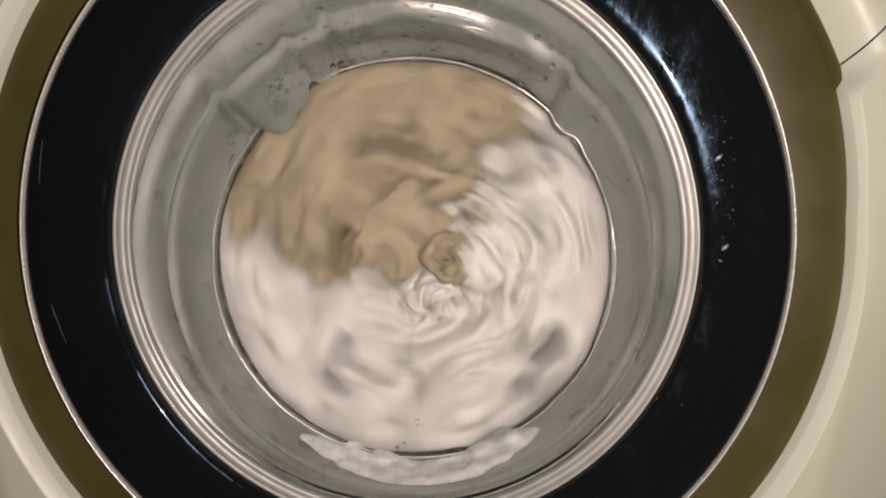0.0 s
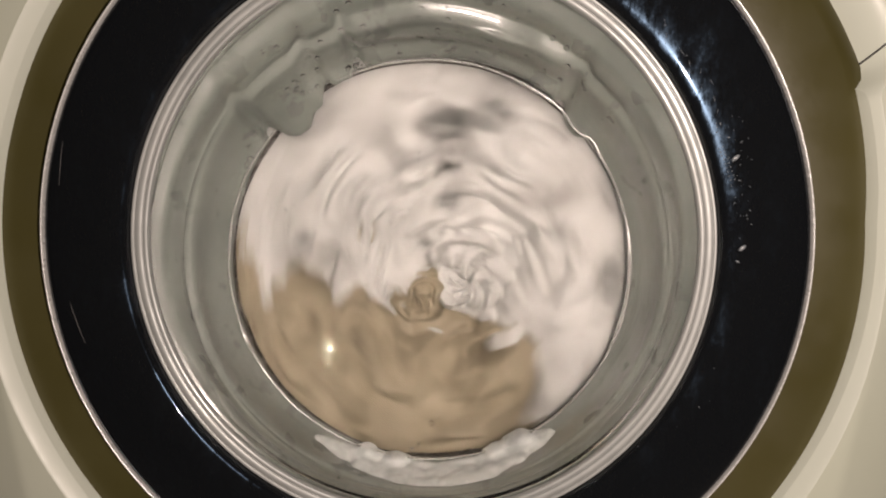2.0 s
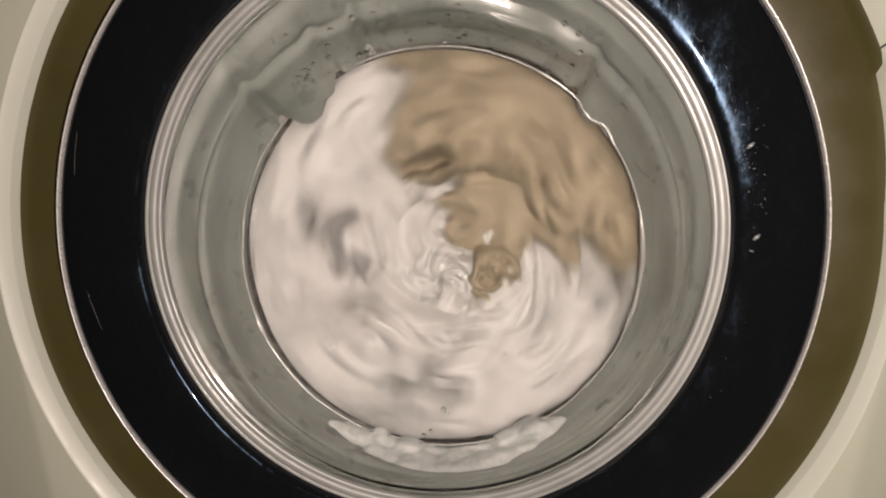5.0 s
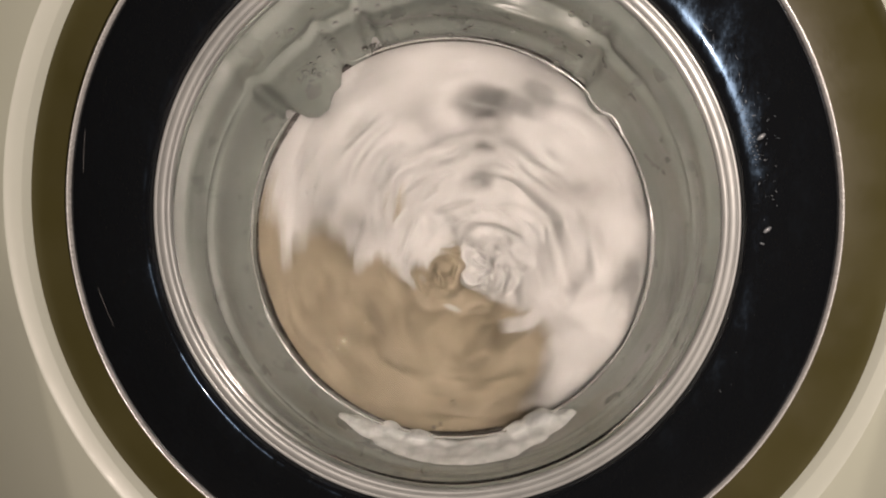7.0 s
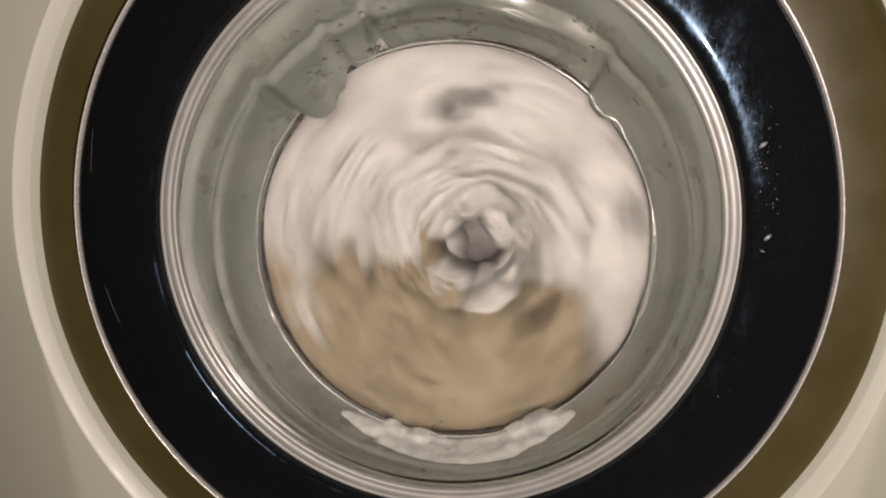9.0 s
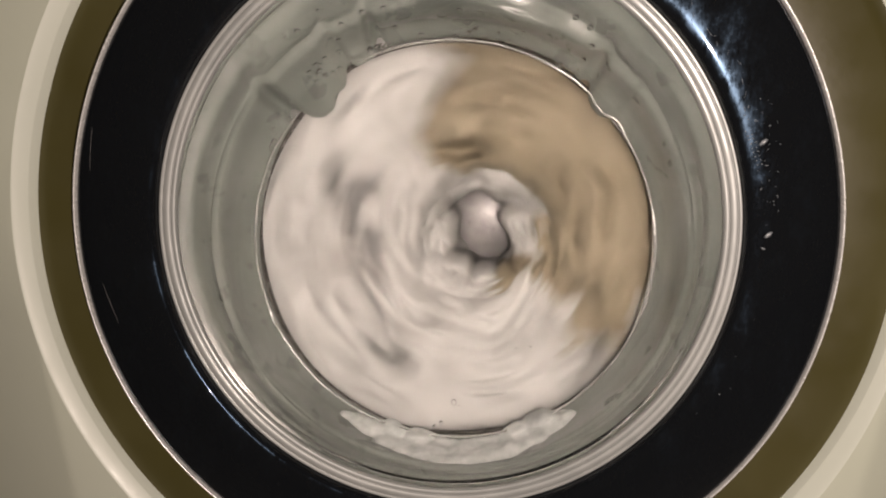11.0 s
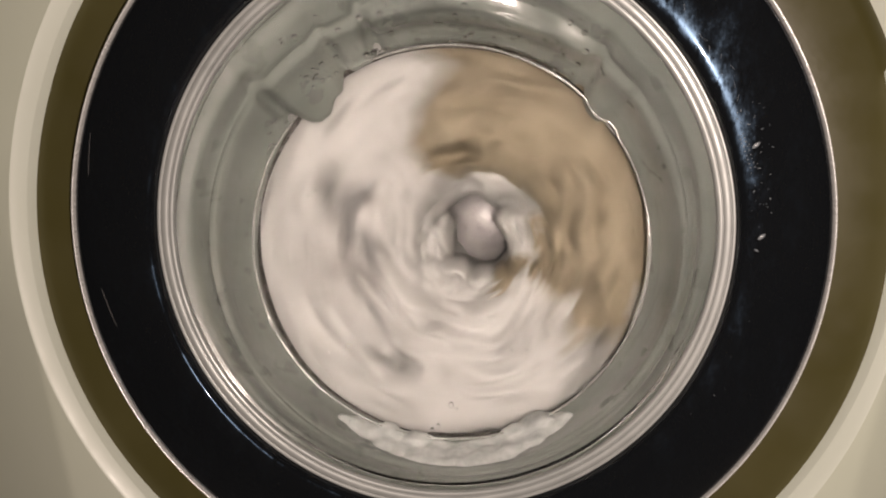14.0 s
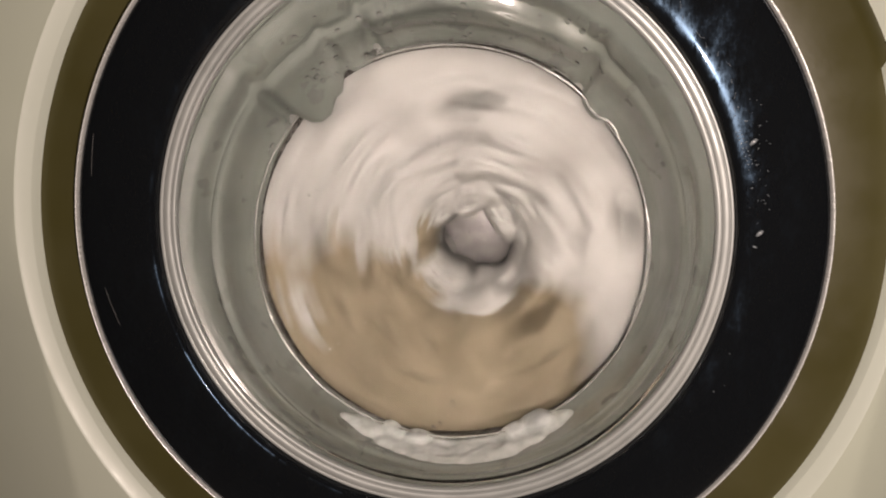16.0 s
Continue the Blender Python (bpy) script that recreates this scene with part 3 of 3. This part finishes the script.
knot_of(towel, M_BEIGE, "towel_knot", -55, 0.074, 0.024, 0.160, 0.013, 43)
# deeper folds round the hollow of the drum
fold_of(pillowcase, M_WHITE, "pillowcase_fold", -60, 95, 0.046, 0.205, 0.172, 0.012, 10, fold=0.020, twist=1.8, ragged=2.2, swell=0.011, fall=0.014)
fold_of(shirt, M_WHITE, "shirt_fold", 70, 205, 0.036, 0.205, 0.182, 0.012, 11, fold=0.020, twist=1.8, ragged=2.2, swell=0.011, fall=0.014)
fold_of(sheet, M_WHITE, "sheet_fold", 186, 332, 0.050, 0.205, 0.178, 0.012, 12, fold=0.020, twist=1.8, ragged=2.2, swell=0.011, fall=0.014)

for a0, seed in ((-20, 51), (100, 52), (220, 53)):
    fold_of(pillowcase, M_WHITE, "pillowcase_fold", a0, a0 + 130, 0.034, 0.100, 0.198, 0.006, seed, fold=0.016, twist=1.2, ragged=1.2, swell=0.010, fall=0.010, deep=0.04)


# ---- suds at the bottom of the seal ----
def suds():
    rnd = random.Random(5)
    bm = bmesh.new()

    def blob(a, rad, y, s):
        m = Matrix.Translation((rad * math.cos(radians(a)), y, AXIS_Z - 0.020 + rad * math.sin(radians(a)))) @ Matrix.Diagonal((s * 1.25, s * 0.9, s, 1))
        bmesh.ops.create_icosphere(bm, subdivisions=2, radius=1.0, matrix=m)
    for k in range(250):
        x = rnd.uniform(-1, 1)
        thin = 1 - 0.45 * abs(x) ** 3
        y = 0.095 - rnd.uniform(0.0, 0.030) * (1 - 0.70 * x * x)
        y = min(y, 0.095 - 0.008 * hump(-85 + 31 * x, -84, 7, 5))
        blob(-85 + 31 * x + rnd.uniform(-1.2, 1.2), 0.1610 - (y - 0.060) * 0.18 + rnd.uniform(-0.001, 0.002), y, rnd.uniform(0.0064, 0.0086) * thin)
    # heaps that rise over the lip, with a low stretch between them
    for centre, spread, high in ((-106, 4.5, 0.0150), (-98.5, 3, 0.0130), (-62, 6, 0.0155), (-69, 3.5, 0.0120), (-116, 4, 0.004)):
        for k in range(44):
            g = rnd.gauss(0, 0.42)
            up = rnd.uniform(0, 1) * high * math.exp(-g * g)
            blob(centre + g * spread, 0.1602 - up, rnd.uniform(0.0835, 0.0955), rnd.uniform(0.0052, 0.0078))
    # loose clumps of bubbles along the edge
    for k in range(70):
        x = rnd.choice((rnd.gauss(-103, 6), rnd.gauss(-62, 6), rnd.uniform(-116, -55)))
        blob(x, 0.1592 + rnd.uniform(-0.002, 0.004), rnd.uniform(0.0880, 0.0960), rnd.uniform(0.0018, 0.0034))
    heap = part("soap_suds", bm, M_FOAM)
    melt = heap.modifiers.new("melt", "REMESH")
    melt.mode, melt.voxel_size, melt.use_smooth_shade = "VOXEL", 0.0011, True
    even = heap.modifiers.new("even", "SMOOTH")
    even.factor, even.iterations = 0.5, 18
    tagged(heap, "white lumpy soap suds gathered at the foot of the seal", "foam", kind="stuff")


suds()


def wall_at(y):
    """Radius and drop of the bowl's inner wall at a depth."""
    u = (y - 0.031) / (0.0795 - 0.031)
    return 0.1655 + (0.1452 - 0.1655) * u, -0.003 + (-0.0182 + 0.003) * u


def droplets():
    rnd = random.Random(11)
    bm = bmesh.new()
    for k in range(170):
        if k < 100:
            deg, y = rnd.uniform(52, 128), rnd.uniform(0.036, 0.080)
        elif k < 132:
            deg, y = rnd.gauss(127, 4), rnd.uniform(0.064, 0.080)
        elif k < 156:
            deg, y = rnd.gauss(110, 3), rnd.uniform(0.076, 0.081)
        else:
            deg, y = rnd.uniform(140, 152), rnd.uniform(0.070, 0.081)
        r, drop = wall_at(y)
        s = rnd.choice((0.0007, 0.0010, 0.0013, 0.0020))
        a = radians(deg)
        m = Matrix.Translation(((r - 0.0003) * math.cos(a), y, AXIS_Z + drop + (r - 0.0003) * math.sin(a))) @ Matrix.Diagonal((s, s * 1.2, s * 0.9, 1))
        bmesh.ops.create_icosphere(bm, subdivisions=2, radius=1.0, matrix=m)
    for deg, r, s in ((-88, 0.121, 0.0021), (-86, 0.124, 0.0011), (96, 0.076, 0.0012), (95, 0.081, 0.0009), (-126, 0.088, 0.0010), (-120, 0.083, 0.0008), (-58, 0.094, 0.0010), (-52, 0.099, 0.0008), (160, 0.112, 0.0010), (157, 0.108, 0.0008), (-92, 0.135, 0.0014), (-94, 0.138, 0.0016)):
        a = radians(deg)
        m = Matrix.Translation((r * math.cos(a), 0.0818 + 0.040 * (1 - (r / 0.1415) ** 2), AXIS_Z - 0.0186 + r * math.sin(a))) @ Matrix.Diagonal((s, s * 0.6, s * 1.25, 1))
        bmesh.ops.create_icosphere(bm, subdivisions=2, radius=1.0, matrix=m)
    ob = tagged(part("water_droplets", bm, M_WATER), "clear water droplets clinging to the top of the glass bowl", "water drops", kind="stuff")
    ob.visible_shadow = False


droplets()


def ring_front(r):
    """Depth of the black ring's face at a radius."""
    return float(np.interp(r, (0.1838, 0.1872, 0.190, 0.1925, 0.196, 0.200, 0.206, 0.212, 0.218, 0.2235), (0.0114, 0.01018, 0.00943, 0.00886, 0.00815, 0.00745, 0.0065, 0.00566, 0.00492, 0.00432)))


def specks():
    """Dried splashes and scratches on the black ring."""
    rnd = random.Random(3)
    bm = bmesh.new()

    def fleck(deg, r, long, wide, turn):
        a = radians(deg)
        mid = Vector((r * math.cos(a), ring_front(r) - 0.0003, AXIS_Z + r * math.sin(a)))
        t = Vector((-math.sin(a), 0, math.cos(a)))
        o = Vector((math.cos(a), -0.33, math.sin(a))).normalized()
        t, o = t * math.cos(turn) + o * math.sin(turn), o * math.cos(turn) - t * math.sin(turn)
        m = Matrix((t * long, Vector((0, -1, 0)) * 0.0002, o * wide)).transposed().to_4x4()
        bmesh.ops.create_icosphere(bm, subdivisions=1, radius=1.0, matrix=Matrix.Translation(mid) @ m)
    fleck(17.0, 0.1938, 0.0032, 0.0013, 1.1)
    fleck(1.4, 0.1922, 0.0030, 0.0013, 0.8)
    fleck(-1.0, 0.1900, 0.0016, 0.0006, 1.9)
    for k in range(64):
        deg = rnd.choice((rnd.uniform(-38, 40), rnd.gauss(17, 7), rnd.gauss(17, 5)))
        s = rnd.uniform(0.00010, 0.00032)
        fleck(deg, 0.1870 + min(0.024, abs(rnd.gauss(0, 0.007))), s * rnd.choice((1, 1, 1.6, 3.5)), s, rnd.uniform(0, 3.1))
    for k in range(14):
        fleck(rnd.gauss(34, 7), rnd.gauss(0.1925, 0.0022), rnd.uniform(0.0012, 0.003), 0.00010, rnd.gauss(0.25, 0.25))
    for k in range(9):
        for m in range(2):
            fleck(19.5 - 0.75 * k, 0.1868 + 0.0022 * m + 0.00025 * k, 0.00034, 0.00052, 0.1)
    tagged(part("dried_splashes", bm, M_SPLASH), "pale dried splashes and scratches on the black door ring", "water spots", kind="stuff")


specks()


def glint_lines():
    """Two thin raised lines near the ring's outer edge, pale to stand in for reflections."""
    for d0, d1, r0, r1 in ((163.0, 170.0, 0.2228, 0.2205), (189.0, 196.2, 0.2175, 0.2150)):
        bm = bmesh.new()
        loops = []
        for k in range(17):
            u = k / 16
            a, r = radians(d0 + (d1 - d0) * u), r0 + (r1 - r0) * u
            w = 0.00035 * (0.3 + 0.7 * math.sin(math.pi * u) ** 0.5)
            loops.append([bm.verts.new(((r + e) * math.cos(a), ring_front(r) - h, AXIS_Z + (r + e) * math.sin(a))) for e, h in ((-w, -0.0003), (0, 0.0003), (w, -0.0003))])
        for one, two in zip(loops, loops[1:]):
            for k in range(3):
                bm.faces.new((one[k], one[(k + 1) % 3], two[(k + 1) % 3], two[k]))
        bm.faces.new(loops[0])
        bm.faces.new(loops[-1][::-1])
        bmesh.ops.recalc_face_normals(bm, faces=bm.faces)
        part("glint_line", bm, M_GLINT, door, "thin pale raised line standing in for a reflection")


glint_lines()


# ---- what moves ----
# seconds and the towel's direction in degrees, counted on turn after turn
TURN = ((0.0, 107), (0.9, 482), (1.8, 864), (2.0, 957), (2.5, 1160), (3.4, 1540), (3.8, 1697), (4.2, 1866), (6.3, 2756), (6.5, 2861), (6.7, 2965), (7.0, 3103), (7.4, 3325), (8.1, 3678), (8.7, 4026), (9.2, 4335), (11.3, 5615),
        (14.5, 7535), (15.0, 7838), (15.4, 8113), (16.0, 8530))


def turned(t):
    ts, ds = [q[0] for q in TURN], [q[1] + 4 for q in TURN]
    if t < 0.15 or t > 15.85:
        return float(np.interp(t, ts, ds))
    return float(np.mean([np.interp(t + d, ts, ds) for d in (-0.15, -0.1, -0.05, 0, 0.05, 0.1, 0.15)]))


def motions():
    times = [k / 15 for k in range(241)]
    for thing in (drum, towel, sheet, shirt, pillowcase):
        walk(thing, [(t, pose(DRUM_X, 0, DRUM_Z) @ pose(0, 0, 0, 0, -turned(t), 0)) for t in times])
    # the loose middle hangs below the axis until the drum spins fast
    for ob, a, out, sink, swing in SHIFTS:
        loose = (out > 0 or "knot" in ob.name) and "core" not in ob.name
        if not (loose or sink or swing):
            continue
        rows = []
        for t in times if loose else [k * 0.5 for k in range(33)]:
            s = max(0.0, min(1.0, (t - 7.5) / 2.2))
            s = s * s * (3 - 2 * s)
            hang, turn = 0.022 * (1 - s) if loose else 0.0, radians(turned(t))
            away = radians(a + swing)
            rows.append((t, pose(out * s * math.cos(away) - hang * math.sin(turn), sink * s, out * s * math.sin(away) - hang * math.cos(turn), 0, -swing * s, 0)))
        walk(ob, rows)


motions()
